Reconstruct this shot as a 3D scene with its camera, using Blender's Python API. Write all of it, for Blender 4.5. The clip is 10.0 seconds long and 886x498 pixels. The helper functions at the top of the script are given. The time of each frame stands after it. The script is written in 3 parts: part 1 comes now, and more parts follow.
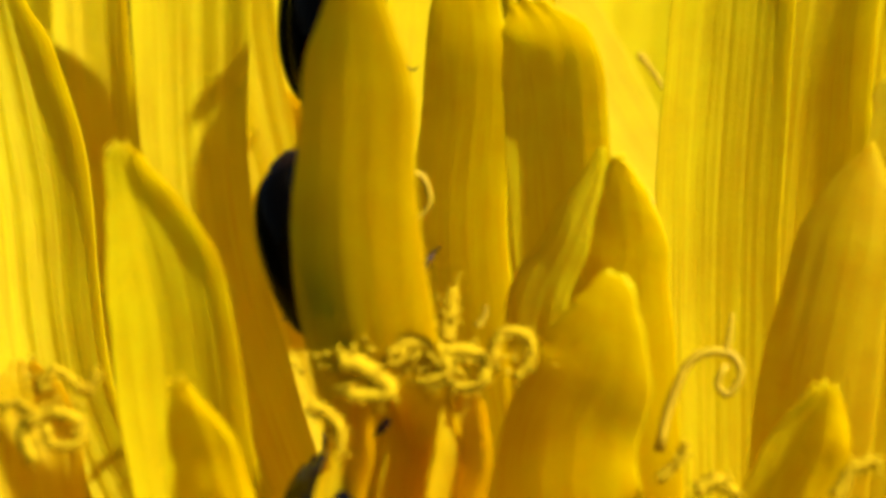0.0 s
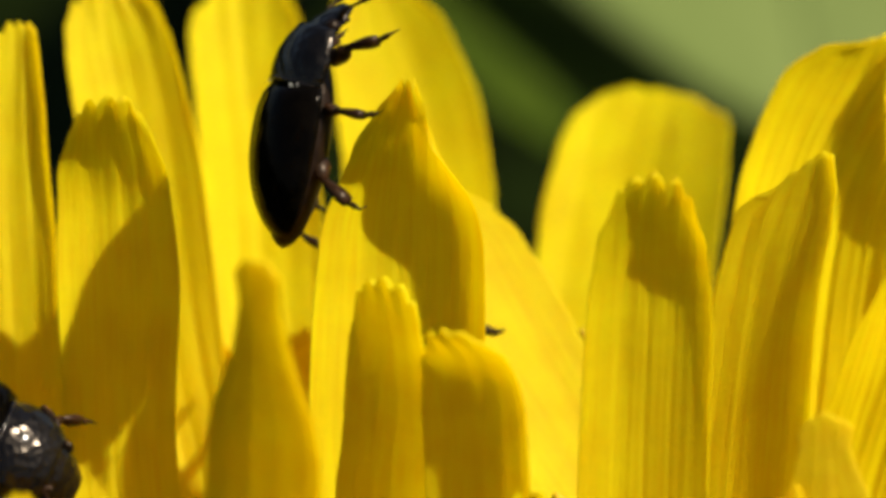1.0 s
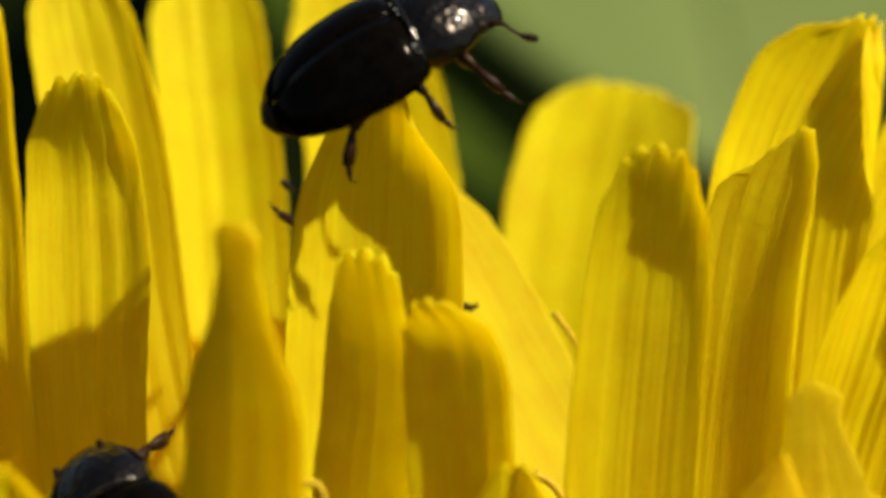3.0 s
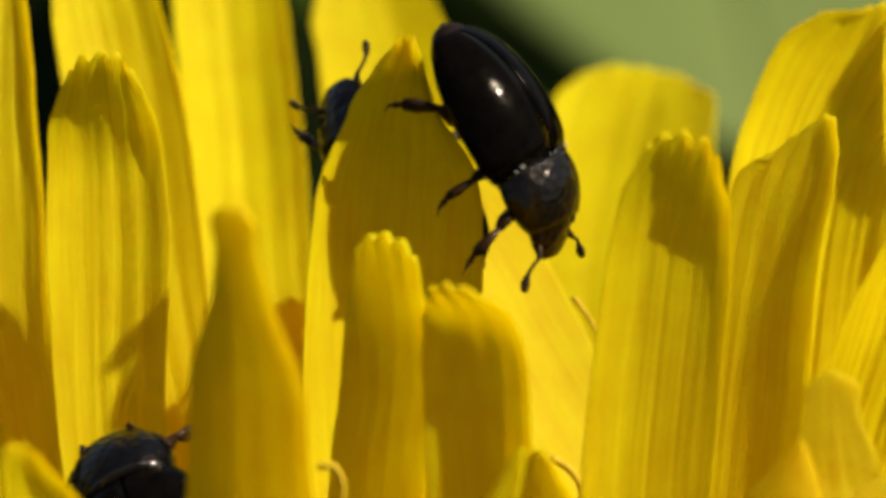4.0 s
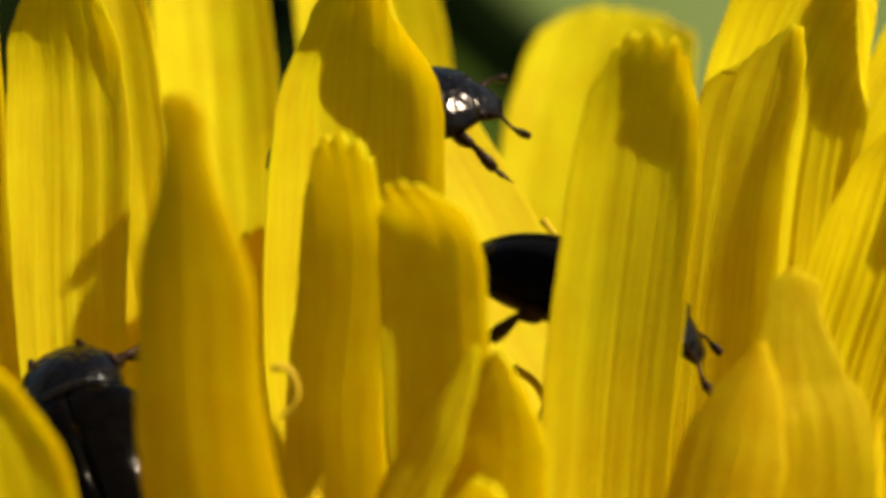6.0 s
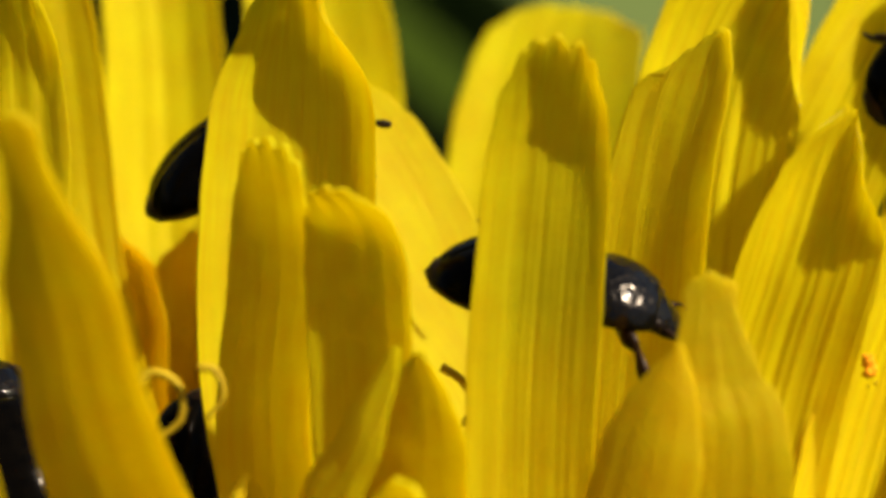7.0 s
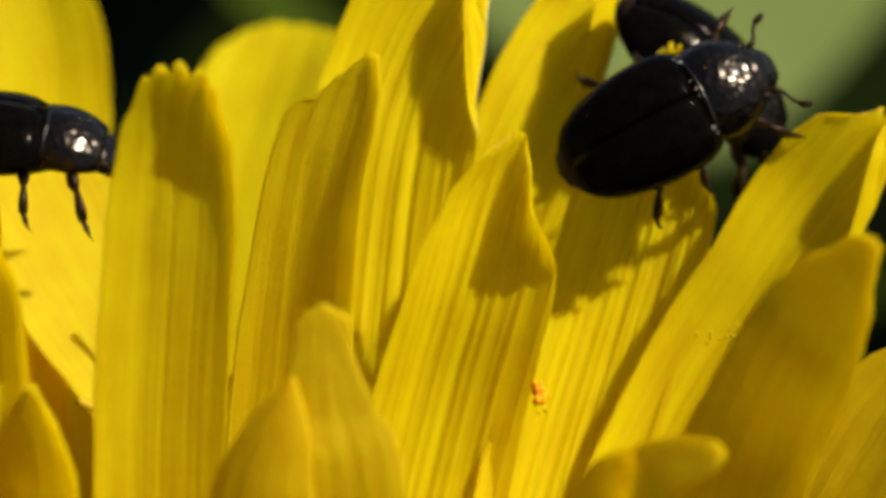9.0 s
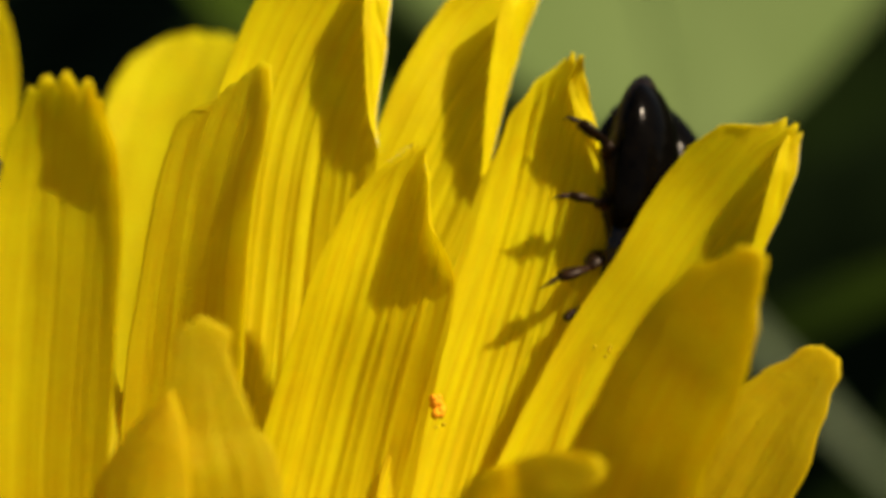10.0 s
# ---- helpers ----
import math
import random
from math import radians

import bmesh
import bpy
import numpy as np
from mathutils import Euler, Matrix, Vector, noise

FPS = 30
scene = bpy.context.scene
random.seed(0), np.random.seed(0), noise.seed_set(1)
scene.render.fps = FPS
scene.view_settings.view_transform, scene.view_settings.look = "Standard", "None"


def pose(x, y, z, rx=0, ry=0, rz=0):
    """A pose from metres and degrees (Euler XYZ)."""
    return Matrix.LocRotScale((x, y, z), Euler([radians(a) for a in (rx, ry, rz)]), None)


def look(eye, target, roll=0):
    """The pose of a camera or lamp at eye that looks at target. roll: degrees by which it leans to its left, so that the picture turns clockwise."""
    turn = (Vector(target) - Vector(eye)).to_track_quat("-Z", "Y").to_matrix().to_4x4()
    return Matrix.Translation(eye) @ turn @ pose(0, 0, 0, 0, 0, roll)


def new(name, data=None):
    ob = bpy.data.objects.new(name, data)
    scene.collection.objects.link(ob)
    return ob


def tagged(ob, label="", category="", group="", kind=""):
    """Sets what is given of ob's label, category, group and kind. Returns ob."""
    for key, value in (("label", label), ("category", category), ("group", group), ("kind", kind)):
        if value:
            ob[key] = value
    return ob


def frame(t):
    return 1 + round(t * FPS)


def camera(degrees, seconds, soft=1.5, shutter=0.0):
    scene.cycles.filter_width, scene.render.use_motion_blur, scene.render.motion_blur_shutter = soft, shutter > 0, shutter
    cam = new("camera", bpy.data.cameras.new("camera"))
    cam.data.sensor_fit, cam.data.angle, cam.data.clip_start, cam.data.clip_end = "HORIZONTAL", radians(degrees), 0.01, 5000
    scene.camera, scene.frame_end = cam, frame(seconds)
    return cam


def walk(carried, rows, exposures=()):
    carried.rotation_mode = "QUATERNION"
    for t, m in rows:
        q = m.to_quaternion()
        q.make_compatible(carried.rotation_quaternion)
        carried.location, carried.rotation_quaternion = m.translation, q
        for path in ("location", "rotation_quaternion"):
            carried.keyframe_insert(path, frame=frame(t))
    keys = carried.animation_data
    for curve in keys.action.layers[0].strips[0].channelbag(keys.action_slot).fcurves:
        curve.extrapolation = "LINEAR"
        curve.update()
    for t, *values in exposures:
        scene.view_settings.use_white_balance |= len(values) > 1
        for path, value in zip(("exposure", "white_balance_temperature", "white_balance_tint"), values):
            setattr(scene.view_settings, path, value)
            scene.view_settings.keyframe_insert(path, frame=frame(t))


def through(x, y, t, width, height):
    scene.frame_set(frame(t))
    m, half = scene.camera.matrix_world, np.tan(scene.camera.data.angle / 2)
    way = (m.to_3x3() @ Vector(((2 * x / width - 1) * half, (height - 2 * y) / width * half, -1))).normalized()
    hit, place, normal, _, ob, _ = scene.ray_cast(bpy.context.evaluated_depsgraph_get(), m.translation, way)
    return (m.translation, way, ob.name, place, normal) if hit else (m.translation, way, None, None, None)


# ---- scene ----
MM = 0.001
FALL = 30.0  # the lens looks down on the flower by this angle
TILT = pose(0, 0, 0, -FALL, 0, 0)


def shot(x, y, z, pan, tilt, roll):
    """A camera pose in the flower's own space, millimetres and degrees."""
    return TILT @ pose(x * MM, y * MM, z * MM, 90 + tilt, 0, -pan) @ pose(0, 0, 0, 0, 0, roll)


def spot(x, y, z, rx=0, ry=0, rz=0):
    """A pose in the flower's own space, millimetres and degrees."""
    return TILT @ pose(x * MM, y * MM, z * MM, rx, ry, rz)


# ---- camera ----
cam = camera(14, 10.0, soft=4.0)
cam.data.dof.use_dof = True
cam.data.dof.focus_distance = 37.0 * MM
cam.data.dof.aperture_fstop = 200
walk(cam, [
    (0, shot(-1.017, -39.177, -2.954, 0.175, -0.138, -0.519)),
    (0.2, shot(-0.849, -39.577, -2.285, 0.177, -0.118, -0.471)),
    (0.4, shot(-0.694, -39.057, -1.535, 0.107, -0.223, -0.493)),
    (0.5, shot(-0.546, -38.886, -1.129, -0.029, -0.221, -0.317)),
    (0.6, shot(-0.347, -38.747, -0.772, -0.184, -0.374, -0.153)),
    (0.8, shot(-0.048, -38.792, -0.079, -0.375, -0.360, 0.216)),
    (1, shot(0.287, -38.413, 0.464, -0.657, -0.570, -0.125)),
    (1.5, shot(0.470, -37.935, 0.695, -0.391, -0.319, -0.100)),
    (2, shot(0.158, -37.794, 0.347, 0.035, -0.190, -0.107)),
    (2.5, shot(-0.379, -37.883, -0.357, 0.772, 0.423, -0.278)),
    (4, shot(-0.353, -37.948, -0.242, 0.383, -0.114, 0.422)),
    (4.5, shot(0.183, -37.980, -0.787, -0.366, 0.166, 0.473)),
    (5, shot(0.268, -37.766, -1.324, -0.390, 0.470, 0.420)),
    (6.5, shot(0.504, -37.394, -1.502, 0.001, 0.504, 0.348)),
    (7, shot(1.161, -37.988, -1.306, -0.288, 0.173, 0.363)),
    (7.5, shot(1.846, -37.289, -1.232, 0.424, 0.150, 0.058)),
    (8, shot(2.832, -37.806, -1.044, 0.482, -0.061, 0.050)),
    (8.5, shot(4.082, -37.408, -1.135, -0.184, 0.222, 0.233)),
    (9, shot(4.495, -37.440, -0.980, 0.069, 0.138, -0.028)),
    (9.5, shot(5.067, -37.167, -0.874, 0.090, 0.138, 0.028)),
    (10, shot(5.513, -37.052, -0.964, 0.159, 0.307, -0.020)),
], exposures=[(0, 1.07), (0.5, 1.04), (1.5, 0.90), (5, 0.81), (10, 0.68)])

# ---- light ----
SUN = Vector((0.61, -0.44, 0.65))  # towards the sun, in the flower's own space
world = bpy.data.worlds.new("sky")
scene.world = world
world.use_nodes = True
wn = world.node_tree
sky = wn.nodes.new("ShaderNodeTexSky")
sky.sky_type, sky.sun_disc = "NISHITA", False
to_sun = (TILT.to_3x3() @ SUN).normalized()
sky.sun_elevation = math.asin(to_sun.z)
sky.sun_rotation = math.atan2(to_sun.x, to_sun.y)
wn.nodes["Background"].inputs["Strength"].default_value = 0.04
wn.links.new(sky.outputs["Color"], wn.nodes["Background"].inputs["Color"])
sun = new("sun", bpy.data.lights.new("sun", "SUN"))
sun.data.energy, sun.data.angle, sun.data.color = 5.0, radians(1.2), (1.0, 0.93, 0.80)
sun.matrix_world = look(to_sun, (0, 0, 0))


# ---- materials ----
def material(name):
    m = bpy.data.materials.new(name)
    m.use_nodes = True
    n = m.node_tree
    return m, n, n.nodes["Principled BSDF"], n.nodes["Material Output"]


def add(n, kind, **inputs):
    node = n.nodes.new(kind)
    for key, value in inputs.items():
        node.inputs[key.replace("_", " ")].default_value = value
    return node


def ramp(n, factor, *stops):
    node = n.nodes.new("ShaderNodeValToRGB")
    while len(node.color_ramp.elements) < len(stops):
        node.color_ramp.elements.new(0.5)
    for e, (p, c) in zip(node.color_ramp.elements, stops):
        e.position, e.color = p, (*c, 1)
    n.links.new(factor, node.inputs["Fac"])
    return node.outputs["Color"]


def stretched(n, sx, sy, detail=3.0):
    """Noise drawn out along a petal, from its UV map."""
    uv = n.nodes.new("ShaderNodeUVMap")
    mp = n.nodes.new("ShaderNodeMapping")
    mp.inputs["Scale"].default_value = (sx, sy, 1)
    info = n.nodes.new("ShaderNodeObjectInfo")
    shift = n.nodes.new("ShaderNodeVectorMath")
    shift.operation = "SCALE"
    shift.inputs[0].default_value = (37, 19, 11)
    n.links.new(info.outputs["Random"], shift.inputs["Scale"])
    n.links.new(uv.outputs["UV"], mp.inputs["Vector"])
    n.links.new(shift.outputs["Vector"], mp.inputs["Location"])
    no = add(n, "ShaderNodeTexNoise", Scale=1.0, Detail=detail)
    n.links.new(mp.outputs["Vector"], no.inputs["Vector"])
    return no.outputs["Fac"]


def petal_material(name, light, deep, through):
    m, n, b, out = material(name)
    streak = stretched(n, 34, 1.1)
    thread = stretched(n, 85, 1.6)
    cloud = stretched(n, 3, 3)
    total = None
    for fac, share in ((streak, 0.42), (thread, 0.30), (cloud, 0.28)):
        mixed = n.nodes.new("ShaderNodeMath")
        mixed.operation = "MULTIPLY_ADD"
        mixed.inputs[1].default_value = share
        mixed.inputs[2].default_value = 0.0
        n.links.new(fac, mixed.inputs[0])
        if total:
            n.links.new(total, mixed.inputs[2])
        total = mixed.outputs[0]
    colour = ramp(n, total, (0.38, deep), (0.58, light))
    n.links.new(colour, b.inputs["Base Color"])
    b.inputs["Roughness"].default_value = 0.52
    b.inputs["Specular IOR Level"].default_value = 0.18
    cells = add(n, "ShaderNodeTexVoronoi", Scale=40000.0)
    co = n.nodes.new("ShaderNodeTexCoord")
    n.links.new(co.outputs["Object"], cells.inputs["Vector"])
    b1 = add(n, "ShaderNodeBump", Strength=0.6, Distance=0.00006)
    n.links.new(total, b1.inputs["Height"])
    b2 = add(n, "ShaderNodeBump", Strength=0.7, Distance=0.000010)
    n.links.new(cells.outputs["Distance"], b2.inputs["Height"])
    n.links.new(b1.outputs["Normal"], b2.inputs["Normal"])
    n.links.new(b2.outputs["Normal"], b.inputs["Normal"])
    tr = n.nodes.new("ShaderNodeBsdfTranslucent")
    warm = n.nodes.new("ShaderNodeMixRGB")
    warm.blend_type = "MULTIPLY"
    warm.inputs["Fac"].default_value = 1.0
    warm.inputs["Color2"].default_value = (1.0, 0.935, 0.45, 1)
    n.links.new(colour, warm.inputs["Color1"])
    n.links.new(warm.outputs["Color"], tr.inputs["Color"])
    mix = n.nodes.new("ShaderNodeMixShader")
    mix.inputs["Fac"].default_value = through
    n.links.new(b.outputs[0], mix.inputs[1])
    n.links.new(tr.outputs[0], mix.inputs[2])
    n.links.new(mix.outputs[0], out.inputs["Surface"])
    return m


def plain(name, low, high, scale, rough, bump=0.0, spec=0.5, coat=0.0, tint=(1, 1, 1)):
    """A surface of two colours in grainy patches."""
    m, n, b, out = material(name)
    co = n.nodes.new("ShaderNodeTexCoord")
    no = add(n, "ShaderNodeTexNoise", Scale=scale, Detail=5.0, Roughness=0.65)
    n.links.new(co.outputs["Object"], no.inputs["Vector"])
    n.links.new(ramp(n, no.outputs["Fac"], (0.35, low), (0.65, high)), b.inputs["Base Color"])
    b.inputs["Roughness"].default_value = rough
    b.inputs["Specular IOR Level"].default_value = spec
    b.inputs["Coat Weight"].default_value = coat
    b.inputs["Specular Tint"].default_value = (*tint, 1)
    b.inputs["Coat Roughness"].default_value = 0.1
    if bump:
        pits = add(n, "ShaderNodeTexVoronoi", Scale=scale * 2)
        n.links.new(co.outputs["Object"], pits.inputs["Vector"])
        bp = add(n, "ShaderNodeBump", Strength=0.6, Distance=bump)
        n.links.new(pits.outputs["Distance"], bp.inputs["Height"])
        n.links.new(bp.outputs["Normal"], b.inputs["Normal"])
    return m


YELLOW = petal_material("petal_yellow", (0.90, 0.81, 0.003), (0.85, 0.675, 0.0015), 0.71)
GOLD = petal_material("petal_gold", (0.89, 0.715, 0.003), (0.84, 0.605, 0.0015), 0.70)
HONEY = petal_material("honey_petal", (0.90, 0.775, 0.003), (0.85, 0.64, 0.0015), 0.70)
CREAM = petal_material("petal_underside", (0.95, 0.93, 0.68), (0.90, 0.86, 0.50), 0.40)
STYLE = plain("style_gold", (0.36, 0.22, 0.002), (0.55, 0.37, 0.004), 9000, 0.8, 0.00001, 0.05)
THREAD = plain("stigma_brown", (0.32, 0.20, 0.003), (0.50, 0.33, 0.006), 4000, 0.6, 0.0, 0.15)
POLLEN = plain("pollen_orange", (0.72, 0.22, 0.004), (0.86, 0.34, 0.006), 6000, 0.8, 0.0, 0.1)
SHELL = plain("shell_black", (0.0010, 0.0008, 0.0006), (0.0025, 0.0018, 0.0011), 5000, 0.14, 0.000004, 0.042, 0.0, (1.0, 0.84, 0.68))
SHIELD = plain("shield_black", (0.0012, 0.0010, 0.0010), (0.003, 0.0024, 0.002), 5000, 0.23, 0.000026, 0.34, 0.08, (1.0, 0.82, 0.64))
DUST = plain("pale_dust", (0.20, 0.19, 0.16), (0.45, 0.43, 0.37), 4000, 0.4, 0.0, 0.4)
RIM = plain("rim_black", (0.004, 0.003, 0.003), (0.010, 0.008, 0.006), 5000, 0.20, 0.000016, 0.7, 0.0, (1.0, 0.9, 0.8))
BELLY = plain("belly_brown", (0.004, 0.002, 0.0015), (0.012, 0.006, 0.003), 6000, 0.4, 0.00001, 0.14, 0.0, (1.0, 0.8, 0.6))
LEG = plain("leg_brown", (0.005, 0.003, 0.0015), (0.028, 0.011, 0.004), 6000, 0.38, 0.0, 0.16, 0.0, (1.0, 0.8, 0.6))
# near-black, as the shade on the ground is put into its colour
SOIL_SHADE = plain("soil", (0.002, 0.003, 0.001), (0.006, 0.010, 0.002), 60, 1.0, 0.0, 0.0)
PALE = plain("pale_leaf", (0.085, 0.115, 0.027), (0.12, 0.149, 0.044), 45, 0.8, 0.0, 0.03)
GREEN = plain("green_leaf", (0.020, 0.034, 0.002), (0.034, 0.052, 0.004), 150, 0.8, 0.0, 0.03)
STALK = plain("dry_stalk", (0.05, 0.06, 0.025), (0.08, 0.09, 0.045), 300, 0.8, 0.0, 0.05)
# leaf green darkened far down to paint the shade behind the flower
LEAF_SHADE = plain("dark_leaf", (0.004, 0.008, 0.001), (0.010, 0.017, 0.003), 90, 0.8, 0.0, 0.05)


# ---- building ----
def part(name, bm, mat, parent, label=""):
    me = bpy.data.meshes.new(name)
    bm.to_mesh(me)
    bm.free()
    for p in me.polygons:
        p.use_smooth = True
    me.materials.append(mat)
    ob = new(name, me)
    ob.parent = parent
    if label:
        ob["label"] = label
    return ob


def tube(bm, points, radii, sides=8, flat=1.0):
    """A round rod through points, with closed ends."""
    pts = [Vector(p) for p in points]
    rings, side = [], None
    for i, p in enumerate(pts):
        d = (pts[min(i + 1, len(pts) - 1)] - pts[max(i - 1, 0)]).normalized()
        ref = side if side else (Vector((0, 0, 1)) if abs(d.z) < 0.9 else Vector((1, 0, 0)))
        a = d.cross(ref).cross(d).normalized()
        side = a
        b = d.cross(a)
        rings.append([bm.verts.new(p + (a * math.cos(k * math.tau / sides) + b * flat * math.sin(k * math.tau / sides)) * radii[i]) for k in range(sides)])
    for r, s in zip(rings, rings[1:]):
        for k in range(sides):
            bm.faces.new((r[k], r[(k + 1) % sides], s[(k + 1) % sides], s[k]))
    bm.faces.new(rings[0][::-1])
    bm.faces.new(rings[-1])


def ease(stations, v):
    """Smooth interpolation in (v, value) pairs."""
    for (a, x), (b, y) in zip(stations, stations[1:]):
        if v <= b:
            k = (v - a) / (b - a)
            k = k * k * (3 - 2 * k) * 0.5 + k * 0.5
            return x + (y - x) * k
    return stations[-1][1]


def smooth(k):
    """A soft step from 0 to 1."""
    k = min(1.0, max(0.0, k))
    return k * k * (3 - 2 * k)


def spline(points, v):
    """A point on a smooth curve through the points, v from 0 to 1."""
    n = len(points) - 1
    i = min(int(v * n), n - 1)
    k = v * n - i
    p1, p2 = Vector(points[i]), Vector(points[i + 1])
    p0 = Vector(points[i - 1]) if i else p1 * 2 - p2
    p3 = Vector(points[i + 2]) if i + 2 <= n else p2 * 2 - p1
    return 0.5 * (2 * p1 + (p2 - p0) * k + (2 * p0 - 5 * p1 + 4 * p2 - p3) * k * k + (3 * p1 - p0 - 3 * p2 + p3) * k * k * k)


ROOT = Vector((2.0, -1.5, -14.0))  # the middle of the flower's cushion
flower = tagged(new("dandelion_flower"), "bright yellow dandelion flower head with upright toothed ray petals", "flower")
flower.matrix_world = TILT
PETALS = 0


def petal(base, mid, tip, widths, yaw=0.0, cup=0.9, bend=0.0, tooth=0.12, point=0.0, skew=0.0, lip=0.0, roll=0.0, side=0.0, ridge=1.0, fold=0.8, flap=0.0, lap=0.42, fine=60, mat=None, under=None, label=""):
    """A ray petal. base, mid, tip: its middle line in millimetres; widths: at base, middle, shoulder, neck and tip.
    yaw turns its face, cup rolls its edges forward, bend nods the tip, point draws the tip out, skew shears it, lip rolls both edges at the tip, roll the right edge more, side
    the right edge all along; ridge deepens the veins; fold: where along it the roll begins; flap: degrees by which the right margin folds over from there, along a crease that runs in to lap at the tip."""
    global PETALS
    PETALS += 1
    rnd = random.Random(PETALS)
    base, mid, tip = Vector(base), Vector(mid), Vector(tip)
    foot = ROOT + Vector(((base.x - ROOT.x) * 0.30, (base.y - ROOT.y) * 0.4, 0.6))
    low = base + (base - mid) * 0.2
    low = low.lerp(foot, 0.35)
    line = (foot, low, base, mid, tip)
    wide = [(0.0, 0.3), (0.25, widths[0] * 0.8), (0.5, widths[0]), (0.75, widths[1]), (0.88, widths[2]), (0.95, widths[3]), (1.0, widths[4])]
    rows, cols = 64, fine if ridge < 1.5 else 100
    span = (tip - mid).length
    phase, ribs = rnd.uniform(0, 6.28), rnd.choice((4, 5, 5))
    bm = bmesh.new()
    uv = bm.loops.layers.uv.new("UVMap")
    faces = {0: [], 1: []}
    for back in (0, 1):
        for r in range(rows + 1):
            v = r / rows
            v = v ** 0.8
            c = spline(line, v)
            t = (spline(line, min(v + 0.01, 1.0)) - spline(line, max(v - 0.01, 0.0))).normalized()
            n = Vector((math.sin(radians(yaw)), -math.cos(radians(yaw)), 0.15))
            n = (n - t * n.dot(t)).normalized()
            s = t.cross(n).normalized()
            w = ease(wide, v) * 0.5 * (1 + 0.06 * noise.noise(Vector((v * 9, PETALS * 3.1, 0))) + 0.015 * noise.noise(Vector((v * 40, PETALS * 2.3, 5))))
            top = max(0.0, (v - 0.8) / 0.2)
            a = cup * (0.55 + 0.45 * v) + lip * top * top
            # the cross-section, from the midline outwards
            over = radians(flap) * smooth((v - fold) / 0.06)
            crease = 1.0 - (1.0 - lap) * min(1.0, max(0.0, (v - fold) / (1.0 - fold))) ** 0.8
            curve = {}
            for sign in (-1, 1):
                across_s = across_n = 0.0
                curve[0] = (0.0, 0.0)
                for step_out in range(1, cols // 2 + 1):
                    u = sign * (step_out - 0.5) / (cols // 2)
                    e = a + (roll * min(1.0, max(0.0, v - fold) / (1 - fold) * 2.2) ** 1.5 + side * min(1.0, 2 * v) if u > 0 else 0.0)
                    angle = e * u + over * smooth((u - crease) / 0.14)
                    across_s += sign * math.cos(angle) * w / (cols // 2)
                    across_n += sign * math.sin(angle) * w / (cols // 2)
                    curve[sign * step_out] = (across_s, across_n)
            line_pts = []
            for q in range(cols + 1):
                u = q / cols * 2 - 1
                out, forth = curve[q - cols // 2]
                off = s * out + n * forth
                # pleats and fine veins that fade to the edges and the tip
                across = u * w + phase
                drift = v * 0.8 + PETALS * 0.37
                pleat = 0.007 * math.cos(u * math.pi * ribs + phase) + 0.016 * noise.noise(Vector((u * 3.6 + phase, v * 0.7, PETALS)))
                vein = 0.58 * noise.noise(Vector((across * 10.5, drift, PETALS))) + 0.42 * noise.noise(Vector((across * 19.0, drift * 1.4, PETALS + 0.5)))
                pleat += vein * (0.020 * (0.4 + 0.6 * ridge) + 0.028 * max(0.0, ridge - 1.0))
                off += n * pleat * min(1.0, ridge) * min(1.0, w * 1.6) * (1 - 0.5 * abs(u) ** 3)
                off += n * 0.05 * min(1.0, ridge) * noise.noise(Vector((u * 1.3, v * 7, PETALS * 1.7)))
                # nod, teeth, rounding and point of the tip
                off += n * (bend * (1.25 - 0.85 * u * u) * top ** 1.6) - t * (abs(bend) * 0.25 * top ** 2)
                teeth = tooth * (abs(math.cos(u * math.pi * 2.0)) ** 0.6 - 0.55) + 0.05 * noise.noise(Vector((u * 3, PETALS, 7.7)))
                round_off = (0.10 + 0.22 * abs(u) ** 2.4) * abs(u) ** 1.5 * widths[4]
                off += t * top ** 2 * (teeth - round_off + point * (1 - abs(u)) ** 1.5 + skew * u)
                if back:
                    off -= n * (0.05 + 0.03 * top) * (1 - 0.6 * abs(u) ** 6)
                line_pts.append(bm.verts.new((c + off) * MM))
            faces[back].append(line_pts)
    shell_faces = []
    for back in (0, 1):
        g = faces[back]
        for r in range(rows):
            for q in range(cols):
                quad = (g[r][q], g[r][q + 1], g[r + 1][q + 1], g[r + 1][q])
                f = bm.faces.new(quad[::-1] if back else quad)
                if back:
                    shell_faces.append(f)
                for loop in f.loops:
                    for dr, dq in ((0, 0), (0, 1), (1, 1), (1, 0)):
                        if loop.vert is g[r + dr][q + dq]:
                            loop[uv].uv = ((q + dq) / cols, (r + dr) / rows * 6)
    a, b = faces[0], faces[1]
    ring_a = [a[r][0] for r in range(rows + 1)] + a[rows][1:] + [a[r][cols] for r in range(rows - 1, -1, -1)]
    ring_b = [b[r][0] for r in range(rows + 1)] + b[rows][1:] + [b[r][cols] for r in range(rows - 1, -1, -1)]
    for i in range(len(ring_a) - 1):
        bm.faces.new((ring_a[i], ring_a[i + 1], ring_b[i + 1], ring_b[i]))
    bm.faces.new(list(a[0]) + list(b[0])[::-1])
    bmesh.ops.recalc_face_normals(bm, faces=bm.faces[:])
    if under:
        for r in range(rows):
            for q in range(cols):
                shell_faces[r * cols + q].material_index = 1
    ob = part("petal", bm, mat or YELLOW, flower, label)
    if under:
        ob.data.materials.append(under)
    return ob


